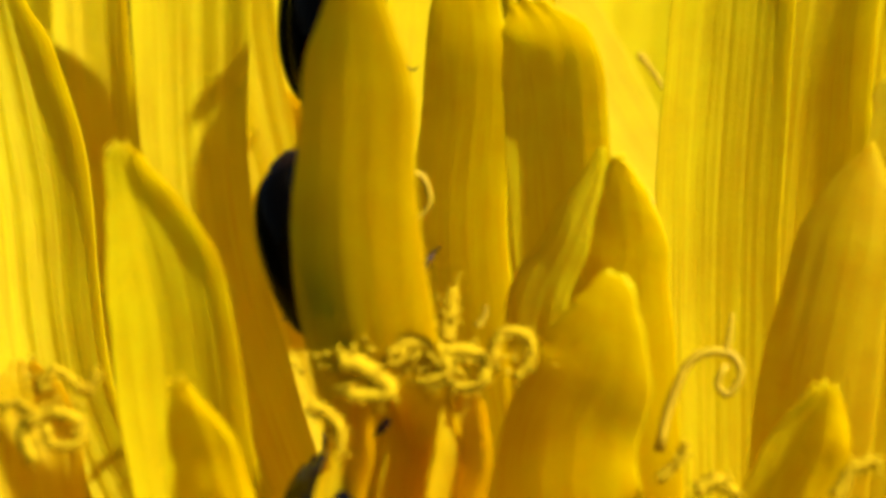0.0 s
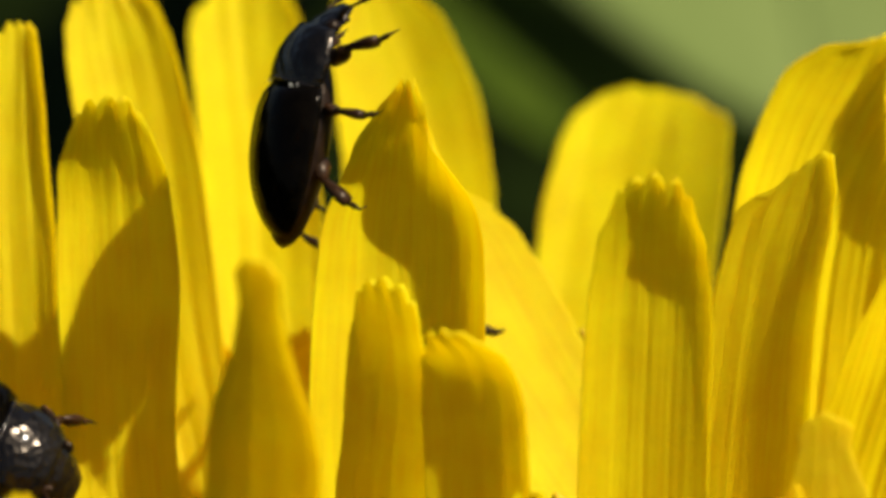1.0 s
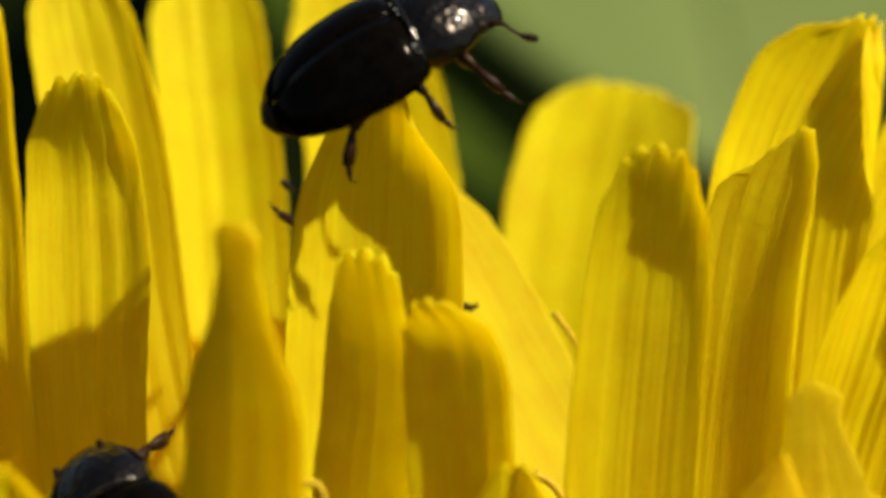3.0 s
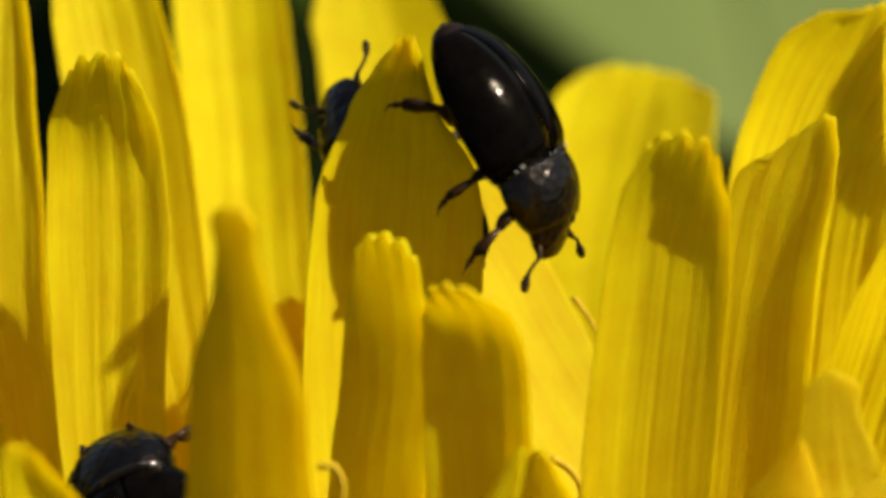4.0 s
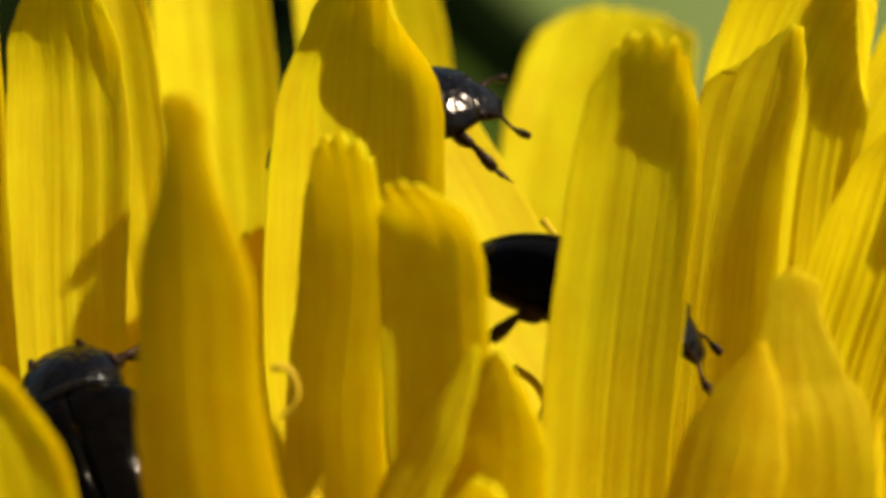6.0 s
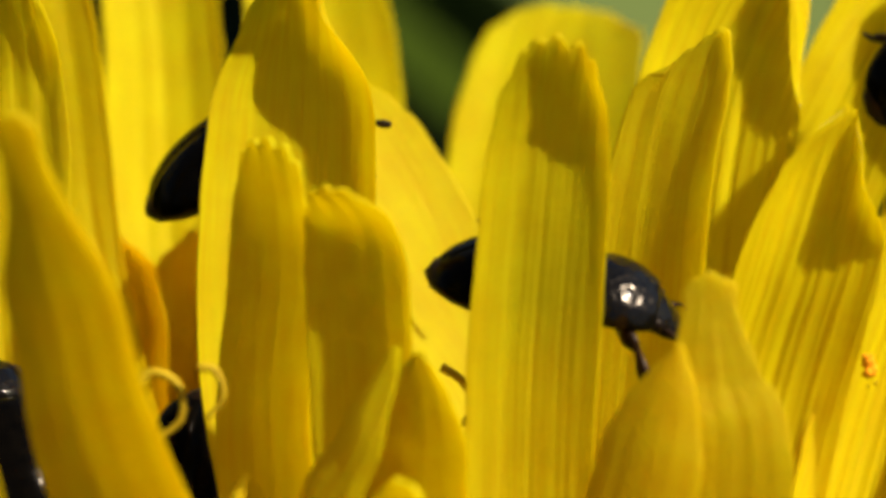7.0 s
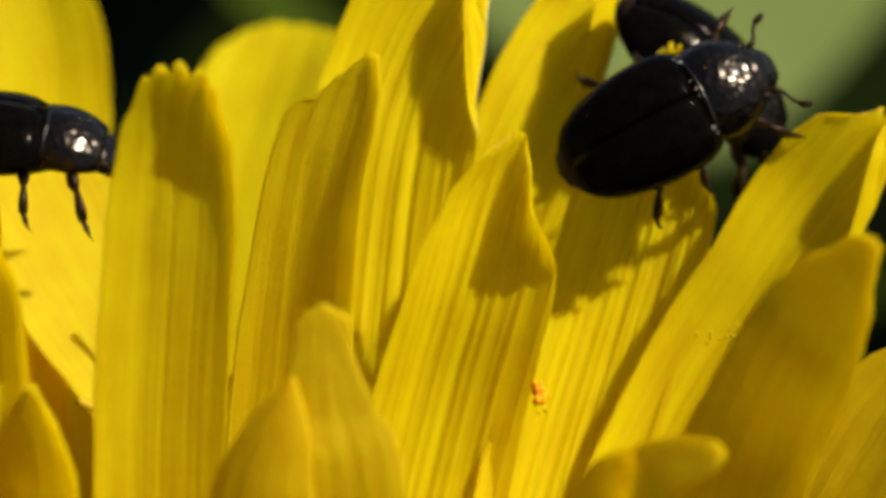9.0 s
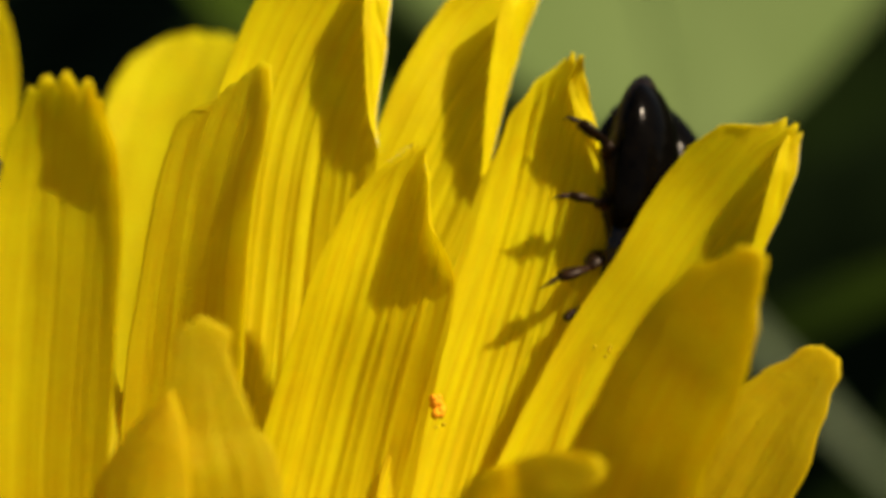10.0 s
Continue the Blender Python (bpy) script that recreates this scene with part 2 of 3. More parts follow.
def filament(points, radius, mat=None):
    """A thin bent thread through points, in millimetres."""
    bm = bmesh.new()
    pts = [spline(points, k / 16) for k in range(17)]
    tube(bm, [p * MM for p in pts], [radius * MM * (1.1 - 0.5 * k / 16) for k in range(17)], 7)
    if not mat:
        # pollen that clings to the thread
        rnd = random.Random(int(radius * 1000) + int(pts[0].x * 100))
        for _ in range(70):
            c = pts[rnd.randrange(17)] + Vector((rnd.gauss(0, 1), rnd.gauss(0, 1), rnd.gauss(0, 1))).normalized() * radius * rnd.uniform(0.8, 1.5)
            made = bmesh.ops.create_icosphere(bm, subdivisions=1, radius=rnd.uniform(0.014, 0.028) * MM)["verts"]
            for p in made:
                p.co += c * MM
    return part("stigma", bm, mat or STYLE, flower, "thin bent golden stigma")


def grains(name, centre, spread, count, size, mat, label):
    """A loose clump of pollen grains, as one part."""
    rnd = random.Random(count)
    bm = bmesh.new()
    for _ in range(count):
        c = Vector(centre) + Vector((rnd.gauss(0, spread[0]), rnd.gauss(0, spread[1]), rnd.gauss(0, spread[2])))
        r = size * rnd.uniform(0.6, 1.3)
        made = bmesh.ops.create_icosphere(bm, subdivisions=1, radius=r * MM)["verts"]
        for p in made:
            p.co = p.co * rnd.uniform(0.8, 1.2) + c * MM
    return part(name, bm, mat, flower, label)


# ---- flower ----
def cushion():
    bm = bmesh.new()
    bmesh.ops.create_uvsphere(bm, u_segments=24, v_segments=12, radius=3.6 * MM)
    for v in bm.verts:
        v.co = Vector((v.co.x * 1.3, v.co.y * 1.2, v.co.z * 0.55)) + ROOT * MM
    part("flower_cushion", bm, GREEN, flower, "green flower base")
    bm = bmesh.new()
    foot = TILT.inverted() @ Vector((0.004, -0.02, -0.110))
    pts = [spline((ROOT * MM, (ROOT + Vector((0.5, 1, -14))) * MM, foot), k / 10) for k in range(11)]
    tube(bm, pts, [2.2 * MM] * 11, 14)
    part("flower_stalk", bm, GREEN, flower, "pale green hollow stalk")


cushion()
petal((-5.54, 2, -2.84), (-5.89, 2.5, 0.33), (-6.05, 3, 2.47), (1.08, 1.09, 0.97, 0.78, 0.58), cup=0.8)
petal((-4.46, 1, -2.76), (-4.83, 1.5, 0.33), (-4.92, 2, 2.58), (1.02, 0.91, 0.79, 0.65, 0.51), cup=0.8, yaw=-14)
petal((-3.18, 3, -1.83), (-3.75, 4, 1.2), (-4.25, 5, 3.16), (1.35, 1.54, 1.43, 1.28, 1.01), bend=0.2, tooth=0.25)
petal((-3.44, 0.2, -3.15), (-3.63, 0.2, -0.04), (-3.7, 0.1, 1.82), (1.16, 1.32, 1.24, 1.02, 0.78), bend=0.48, lip=0.1, roll=0.2, cup=0.5)
petal((-2.14, 5, -1.96), (-2.57, 7.5, 1.09), (-2.91, 9.5, 3.27), (1.55, 1.67, 1.68, 1.6, 1.41), bend=0.2, tooth=0.2)
petal((-0.41, 6, -1.33), (-0.64, 8.5, 1.46), (-1.35, 10, 3.74), (1.86, 2, 1.71, 1.13, 0.53), cup=0.6)
peak_petal = petal((-0.53, -1, -2.47), (-0.52, -1, 0.13), (-0.46, -1.2, 2.06), (2.08, 2, 1.33, 0.81, 0.29), bend=0.75, lip=0.3, roll=1.0, side=0.3)
petal((-0.68, -3, -3.48), (-0.62, -3.4, -1.55), (-0.56, -3.7, -0.15), (1.15, 1.08, 0.98, 0.86, 0.76), bend=0.2, tooth=0.15, cup=0.25, roll=0.3, yaw=-33, ridge=0.3)
petal((0.33, -3.8, -3.37), (0.22, -4.1, -1.46), (0.07, -4.3, -0.43), (1.12, 1.12, 0.98, 0.78, 0.66), bend=0.45, tooth=0.06, cup=0.4, roll=0.2, yaw=-25, ridge=0.5)
petal((-0.14, -5, -4.0), (0.20, -5.3, -2.95), (0.55, -5.5, -2.13), (0.80, 0.58, 0.36, 0.22, 0.08), cup=-0.9, yaw=-32, tooth=0.0, point=0.05)
petal((1.75, 2.5, -3.53), (0.45, 3, -1.11), (-0.61, 3.5, 0.78), (1.35, 1.90, 1.83, 1.51, 1.05), cup=0.3, yaw=22, ridge=0.1)
tooth_petal = petal((1.83, -3, -3.16), (1.99, -3.4, -0.54), (2.1, -3.8, 0.84), (1.34, 1.26, 1.14, 0.93, 0.83), bend=0.12, lip=0.1, roll=0.1, cup=0.6, tooth=0.14, ridge=1.1)
petal((1.94, 7, -2.55), (2.27, 9, 0.29), (2.72, 11, 2.14), (2.35, 2.56, 2.47, 2.28, 1.82), cup=0.45, skew=-0.3, tooth=0.04, yaw=-18)
petal((2.98, -0.8, -3.07), (3.25, -0.9, -0.44), (3.64, -0.95, 0.99), (1.40, 1.22, 1.12, 0.93, 0.6), skew=0.32, cup=0.45, yaw=-27, tooth=0.02, ridge=0.5)
petal((3.65, 2.3, -2.65), (4.06, 2.3, 0.56), (4.93, 2.2, 2.42), (1.70, 1.98, 1.90, 1.50, 0.60), bend=0.08, lip=0.1, flap=112, lap=0.35, fold=0.72, cup=0.6, ridge=2.5, under=CREAM)
petal((4.72, 3, -2), (5.73, 3.2, 0.61), (6.78, 3.4, 2.16), (1.40, 1.60, 1.70, 1.45, 0.55), bend=0.08, lip=0.1, flap=108, lap=-0.10, fold=0.66, cup=0.5, yaw=0, ridge=2, under=CREAM)
petal((4.26, 1.8, -3.85), (4.9, 1.3, -1.35), (5.37, 1, 0.33), (1.89, 1.71, 1.32, 0.86, 0.27), bend=0.06, lip=0.0, roll=1.6, cup=0.6, yaw=14, ridge=2.6, under=CREAM)
petal((5.78, 2, -3.56), (6.69, 2, -0.5), (7.08, 1.8, 1.37), (1.9, 1.66, 1.39, 0.94, 0.33), bend=0.25, lip=0.1, flap=112, lap=0.15, fold=0.76, cup=0.6, yaw=7, ridge=3, under=CREAM)
petal((6.74, 1.95, -3.53), (8.18, 1.75, -1.05), (9.38, 1.45, 0.55), (1.40, 1.54, 1.60, 1.36, 0.52), bend=0.08, lip=0.1, flap=112, lap=0.35, fold=0.72, cup=0.6, yaw=2, ridge=1.8, under=CREAM)
petal((7.16, -3.5, -3.46), (7.85, -4.2, -1.81), (8.4, -4.8, -0.82), (1.45, 1.24, 0.92, 0.56, 0.36), cup=0.15, yaw=-26, tooth=0.04, ridge=0.4, mat=HONEY)
petal((7.93, -1.5, -4.16), (8.71, -1.5, -2.72), (9.42, -1.5, -1.78), (1.35, 1.26, 0.84, 0.56, 0.52), cup=0.2, yaw=-30, tooth=0.03, ridge=0.4, mat=GOLD)
petal((5.83, -5, -3.55), (6.32, -5.6, -2.91), (6.95, -6, -2.67), (0.66, 0.58, 0.46, 0.38, 0.30), tooth=0.02, cup=0.1, yaw=-14, ridge=0.3, mat=HONEY)
petal((3.60, -4.9, -3.38), (3.48, -4.9, -2.38), (3.44, -4.85, -1.42), (1.20, 0.90, 0.58, 0.50, 0.54), tooth=0.02, cup=-0.1, bend=0.03, yaw=-11, ridge=0.4, mat=HONEY)
petal((2.56, -4.70, -4.90), (2.86, -4.93, -3.15), (3.16, -4.95, -2.10), (1.25, 1.10, 0.72, 0.44, 0.14), tooth=0.0, point=0.05, cup=-0.4, bend=0.0, yaw=-24, ridge=0.3, mat=HONEY)
petal((0.27, -5.2, -5.28), (0.53, -5.6, -4.15), (0.74, -6, -3.23), (1.65, 1.25, 0.80, 0.55, 0.42), bend=0.10, tooth=0.03, cup=0.2, yaw=-31, ridge=0.3)
petal((2.04, -5, -6.33), (2.37, -6, -4.93), (2.55, -6.4, -4.33), (1.18, 0.94, 0.67, 0.54, 0.46), lip=0.4, yaw=15, cup=0.6)
petal((-3.15, -5, -5.74), (-3.53, -5.8, -3.32), (-3.88, -6.4, -2.05), (1.34, 1.28, 0.83, 0.54, 0.41), lip=0.1, bend=0.06, yaw=10)
petal((-2.86, -5.5, -5.97), (-3.14, -6.4, -4.81), (-3.31, -7, -4.2), (0.95, 0.77, 0.51, 0.38, 0.3), lip=0.4)
petal((-4.68, -2.5, -4.84), (-5.12, -2.2, -2.19), (-5.56, -2, -0.09), (1.21, 1.36, 1.13, 0.7, 0.35))
petal((-5.44, -1, -6.35), (-5.78, -1, -4.19), (-5.94, -1, -2.88), (1.55, 1.49, 1.2, 0.9, 0.6), mat=GOLD)
petal((-4.6, -4, -6.09), (-4.91, -4, -4.76), (-5.02, -4, -4.1), (1.1, 0.99, 0.83, 0.66, 0.44), mat=GOLD)
neck_petal = petal((-1.60, -5.8, -3.6), (-1.64, -6.5, -1.55), (-1.66, -7, 0.09), (1.48, 1.22, 0.60, 0.44, 0.48), bend=0.10, lip=0.1, cup=0.3, yaw=-28, tooth=0.03, ridge=0.3, mat=HONEY)
petal((-1.85, -5.8, -5.95), (-1.78, -6, -4.89), (-1.75, -6, -4.32), (0.68, 0.62, 0.57, 0.55, 0.52), mat=GOLD, cup=1.6)
petal((-1.28, -5.4, -5.99), (-1.27, -5.5, -4.93), (-1.26, -5.5, -4.35), (0.58, 0.55, 0.53, 0.5, 0.42), mat=GOLD, cup=1.6)
petal((-0.78, -5.6, -5.98), (-0.74, -5.8, -4.91), (-0.74, -5.8, -4.34), (0.79, 0.73, 0.68, 0.63, 0.58), mat=GOLD, cup=1.6)
petal((-5.34, 2.5, -4.26), (-5.48, 2.5, -2.04), (-5.56, 2.5, -0.96), (1.65, 1.58, 1.39, 1.14, 0.76), mat=GOLD)
petal((-3.93, 3, -4.29), (-4.07, 3, -2.04), (-4.15, 3, -0.95), (1.67, 1.6, 1.41, 1.16, 0.77), mat=GOLD)
petal((-2.84, 4, -4.36), (-2.99, 4, -2.06), (-3.07, 4, -0.95), (1.71, 1.64, 1.45, 1.18, 0.79), mat=GOLD)
petal((-1.61, 4.5, -4.4), (-1.77, 4.5, -2.07), (-1.84, 4.5, -0.94), (1.73, 1.66, 1.46, 1.2, 0.8), mat=GOLD)
petal((-0.42, 4.5, -4.39), (-0.57, 4.5, -2.06), (-0.65, 4.5, -0.93), (1.73, 1.66, 1.46, 1.2, 0.8), mat=GOLD)
petal((1.48, 3.4, -5.42), (2.37, 3.4, -3.21), (2.75, 3.4, -2.13), (1.71, 1.65, 1.39, 1.08, 0.7), mat=GOLD)
petal((2.87, 4.5, -4.9), (3.78, 4.5, -2.62), (4.17, 4.5, -1.51), (1.76, 1.69, 1.43, 1.11, 0.72), mat=GOLD)
petal((4.17, 4.5, -4.64), (5.08, 4.5, -2.36), (5.47, 4.5, -1.25), (1.76, 1.69, 1.43, 1.11, 0.72), mat=GOLD)
petal((5.28, 4, -5.11), (6.18, 4, -2.86), (6.56, 4, -1.77), (1.74, 1.67, 1.41, 1.09, 0.71), mat=GOLD)
petal((6.35, 3, -5.57), (7.23, 3, -3.38), (7.61, 3, -2.31), (1.69, 1.63, 1.38, 1.07, 0.69), mat=GOLD)
petal((4.84, 3, -5.26), (5.72, 3, -3.06), (6.1, 3, -2), (1.69, 1.63, 1.38, 1.07, 0.69), mat=GOLD)
petal((0.82, -4.3, -3.92), (0.82, -4.5, -2.94), (0.76, -4.6, -2.21), (1.34, 1.14, 0.74, 0.46, 0.22), yaw=-34, cup=0.4, ridge=0.3)
filament(((0.97, -2.2, -2.37), (1.17, -2.2, -2.5), (1.28, -2.2, -2.72), (1.18, -2.2, -2.96)), 0.045, THREAD)
filament(((1.36, 2, -0.84), (1.49, 2, -1.01), (1.65, 2, -1.25)), 0.04, THREAD)
filament(((1.09, -5.4, -4.95), (1.19, -5.4, -4.53), (1.41, -5.4, -4.08), (1.75, -5.4, -4.03), (1.87, -5.4, -4.22), (1.75, -5.4, -4.43), (1.64, -5.4, -4.32), (1.73, -5.4, -4.14)), 0.05, THREAD)
filament(((1.73, -5.4, -4.01), (1.77, -5.4, -3.85), (1.79, -5.4, -3.66)), 0.035, THREAD)
filament(((-1.27, -4.6, -2.32), (-1.11, -4.6, -2.34), (-1.03, -4.6, -2.58), (-1.18, -4.6, -2.79)), 0.04, THREAD)
filament(((-1.86, -4.4, -2.53), (-1.71, -4.4, -2.37), (-1.47, -4.4, -2.48), (-1.43, -4.4, -2.79), (-1.65, -4.4, -2.99)), 0.045, THREAD)
filament(((-2.15, -6.2, -4.45), (-1.98, -6.2, -4.54), (-1.86, -6.2, -4.7), (-1.88, -6.2, -4.88)), 0.07)
filament(((-0.9, -5.6, -3.87), (-0.86, -5.6, -3.66), (-0.83, -5.6, -3.39)), 0.09)
filament(((-0.6, -5.4, -3.77), (-0.53, -5.4, -3.67), (-0.52, -5.4, -3.56)), 0.035, THREAD)
filament(((-1.88, -6.2, -4.05), (-1.67, -6.2, -4.11), (-1.41, -6.2, -4.32), (-1.67, -6.2, -4.37), (-1.88, -6.2, -4.31)), 0.1)
filament(((-1.41, -6, -4.12), (-1.26, -6, -3.91), (-1, -6, -3.94), (-0.89, -6, -4.17), (-1.16, -6, -4.27)), 0.09)
filament(((-1, -6, -4.12), (-0.84, -6, -3.97), (-0.58, -6, -4.02), (-0.58, -6, -4.28), (-0.84, -6, -4.28), (-0.95, -6, -4.12)), 0.07)
filament(((-0.48, -5.8, -4.13), (-0.39, -5.8, -3.82), (-0.13, -5.8, -3.85), (-0.13, -5.8, -4.08), (-0.27, -5.8, -4.24)), 0.06)
filament(((-4.59, -6.4, -4.28), (-4.44, -6.4, -4.1), (-4.18, -6.4, -4.28), (-4.05, -6.4, -4.13)), 0.05)
filament(((-4.63, -6.6, -4.93), (-4.73, -6.6, -4.63), (-4.5, -6.6, -4.48), (-4.22, -6.6, -4.55), (-4.24, -6.6, -4.76), (-4.47, -6.6, -4.76), (-4.52, -6.6, -4.58)), 0.07)
filament(((-4.93, -6.6, -4.42), (-4.78, -6.6, -4.4), (-4.62, -6.6, -4.5)), 0.05)
filament(((1.06, -5.8, -5.19), (1.24, -5.8, -5.01), (1.32, -5.8, -4.88)), 0.05)
filament(((2.64, -6.4, -5.33), (2.79, -6.4, -5.07), (3.05, -6.4, -4.99)), 0.08)
filament(((1.37, -6.2, -5.27), (1.58, -6.2, -5.17), (1.78, -6.2, -5.34)), 0.07)
grains("pollen", (-1.15, -6, -4.07), (0.42, 0.12, 0.09), 150, 0.03, STYLE, "clump of golden pollen on the stigmas")
grains("pollen", (-4.47, -6.6, -4.42), (0.2, 0.12, 0.15), 50, 0.026, STYLE, "clump of golden pollen on the stigmas")
grains("pollen", (5.56, 0.85, -2.40), (0.022, 0.02, 0.055), 34, 0.045, POLLEN, "small orange clump of pollen")
grains("pollen", (5.58, 0.9, -2.49), (0.05, 0.03, 0.06), 10, 0.025, STYLE, "small orange clump of pollen")
grains("pollen", (7.4, 0.2, -1.8), (0.16, 0.03, 0.03), 12, 0.02, STYLE, "few pale pollen grains")


def near_half():
    """The rows of the flower that lean towards the lens, below its view."""
    rnd = random.Random(5)
    for ring, reach, z in ((0, 13.0, -6.6), (1, 9.5, -6.9)):
        for k in range(15 - ring * 2):
            a = radians(8 + 164 * (k + 0.5 * ring) / (14 - ring * 2))
            d = Vector((math.cos(a), -math.sin(a), 0))
            r = reach + rnd.uniform(-0.8, 0.8)
            base, mid, tip = (ROOT + d * r * f for f in (0.3, 0.65, 1.0))
            base.z, mid.z, tip.z = z - 3.2, z - 0.9, z + rnd.uniform(-0.5, 0.0)
            petal(base, mid, tip, (1.3, 1.5, 1.4, 1.2, 0.9), tooth=0.15, cup=0.5, fine=30)


near_half()


# ---- beetles ----
def shell(bm, x0, x1, width, height, side, steps=14, around=9, z0=0.0, power=2.0):
    """A domed plate from x0 to x1; side 0: the whole width, 1 or -1: one half."""
    grid = []
    for i in range(steps + 1):
        k = (i / steps) ** 1.7 if side else i / steps
        x, w, h = x0 + (x1 - x0) * k, width(k), height(k)
        row = []
        for j in range(around + 1):
            a = (j / around if side else j / around * 2 - 1) * math.pi / 2
            y = w * math.copysign(abs(math.sin(a)) ** (2 / power), math.sin(a)) * (side or 1)
            z = h * abs(math.cos(a)) ** (2 / power)
            if side:
                y = side * max(abs(y), 0.0008)
            row.append(bm.verts.new((x * MM, y * MM, (z0 + z) * MM)))
        grid.append(row)
    for r, s in zip(grid, grid[1:]):
        for j in range(around):
            bm.faces.new((r[j], r[j + 1], s[j + 1], s[j]))
    # underside, so that the plate has a body
    for r, s in zip(grid, grid[1:]):
        bm.faces.new((r[0], s[0], s[-1], r[-1]))
    bm.faces.new(grid[0][::-1])
    bm.faces.new(grid[-1])
    bmesh.ops.recalc_face_normals(bm, faces=bm.faces[:])


def ball(bm, centre, size, u=12, v=8):
    made = bmesh.ops.create_uvsphere(bm, u_segments=u, v_segments=v, radius=1.0)["verts"]
    for p in made:
        p.co = Vector(((p.co.x * size[0] + centre[0]) * MM, (p.co.y * size[1] + centre[1]) * MM, (p.co.z * size[2] + centre[2]) * MM))


def beetle(label, dusty=False):
    """A small pollen beetle, 2.4 mm long: its head points to +x and its back to +z."""
    top = tagged(new("beetle"), label, "beetle", "beetles on the flower")
    bm = bmesh.new()
    ball(bm, (-0.28, 0, -0.02), (1.12, 0.60, 0.30), 20, 12)
    part("abdomen", bm, BELLY, top, "dark brown underside")
    oval = lambda k: 0.73 * (1 - (1 - k) ** 3.0) ** 0.40 * (1 - 0.18 * k ** 10)
    dome = lambda k: 0.56 * (1 - (1 - k) ** 3.0) ** 0.7 * (1 - 0.16 * k ** 3) * (1 - 0.18 * k ** 14)
    for side in (1, -1):
        bm = bmesh.new()
        shell(bm, -1.32, 0.40, oval, dome, side, 20, 11)
        part("wing_case", bm, SHELL, top)
    bm = bmesh.new()
    ball(bm, (0.30, 0, 0.36), (0.10, 0.12, 0.05), 10, 6)
    part("scutellum", bm, SHELL, top)
    bm = bmesh.new()
    shell(bm, 0.37, 1.07, lambda k: 0.625 * (1 - 0.34 * k ** 2.6) * (1 - 0.15 * (1 - k) ** 3), lambda k: 0.46 * (1 - 0.40 * k ** 2.4) * (1 - 0.10 * (1 - k) ** 4), 0, 14, 24)
    shield = part("neck_shield", bm, SHIELD, top, "glossy black rounded shield behind the head")
    bm = bmesh.new()
    arc = [(a / 12 - 1) * math.pi / 2 * 0.94 for a in range(25)]
    tube(bm, [((0.385 + 0.02 * math.cos(a)) * MM, 0.545 * math.sin(a) * MM, (0.420 * math.cos(a) + 0.005) * MM) for a in arc], [0.019 * MM] * 25, 6)
    rim = part("shield_rim", bm, RIM, shield, "shiny raised hind rim")
    bm = bmesh.new()
    shell(bm, 0.95, 1.46, lambda k: 0.36 * (1 - k ** 2.6 * 0.5), lambda k: 0.24 * (1 - 0.62 * k ** 2.2), 0, 10, 14, 0.0)
    head = part("head", bm, SHIELD, top)
    for side in (1, -1):
        bm = bmesh.new()
        ball(bm, (1.12, side * 0.325, 0.07), (0.095, 0.065, 0.085))
        part("eye", bm, BELLY, head)
        bm = bmesh.new()
        tube(bm, [(1.28 * MM, side * 0.06 * MM, -0.02 * MM), (1.35 * MM, side * 0.05 * MM, -0.06 * MM), (1.38 * MM, side * 0.01 * MM, -0.08 * MM)], [0.04 * MM, 0.03 * MM, 0.01 * MM], 6)
        part("jaw", bm, LEG, head)
        bm = bmesh.new()
        a = [(1.22, 0.26, 0.05), (1.33, 0.31, 0.09), (1.38, 0.36, 0.10), (1.41, 0.42, 0.09), (1.46, 0.48, 0.07), (1.53, 0.52, 0.05)]
        tube(bm, [(x * MM, side * y * MM, z * MM) for x, y, z in a], [0.034 * MM, 0.04 * MM, 0.022 * MM, 0.02 * MM, 0.02 * MM, 0.026 * MM], 7)
        feeler = part("feeler", bm, LEG, head, "thin brown feeler")
        bm = bmesh.new()
        for k, r in ((0, 0.042), (1, 0.055), (2, 0.048)):
            ball(bm, (1.55 + 0.05 * k, side * (0.535 + 0.022 * k), 0.048 - 0.004 * k), (r, r * 0.8, r), 8, 6)
        part("club", bm, LEG, feeler, "dark knob at the feeler's end")
    legs = []
    for side in (1, -1):
        for x, lean in ((0.70, 0.34), (0.18, -0.05), (-0.28, -0.42)):
            bm = bmesh.new()
            hip = Vector((0, 0, 0))
            knee = Vector((lean * 0.6, side * 0.35, 0.0))
            ankle = knee + Vector((lean * 0.45, side * 0.18, -0.29))
            toe = ankle + Vector((lean * 0.22 + 0.05, side * 0.11, -0.12))
            tube(bm, [hip * MM, hip.lerp(knee, 0.5) * MM, knee * MM], [0.08 * MM, 0.13 * MM, 0.07 * MM], 8, 0.6)
            tube(bm, [knee * MM, knee.lerp(ankle, 0.7) * MM, ankle * MM], [0.045 * MM, 0.10 * MM, 0.085 * MM], 7, 0.6)
            tube(bm, [ankle.lerp(toe, k / 4) * MM for k in range(5)], [0.036 * MM, 0.028 * MM, 0.036 * MM, 0.022 * MM, 0.014 * MM], 6)
            tube(bm, [toe * MM, (toe + Vector((0.05, side * 0.02, -0.05))) * MM], [0.012 * MM, 0.005 * MM], 5)
            for k in range(4):
                root = knee.lerp(ankle, 0.35 + 0.18 * k)
                tube(bm, [root * MM, (root + Vector((0.03, side * 0.07, -0.045))) * MM], [0.014 * MM, 0.004 * MM], 5)
            leg = part("leg", bm, LEG, top)
            leg.location = (x * MM, side * 0.30 * MM, -0.16 * MM)
            legs.append(leg)
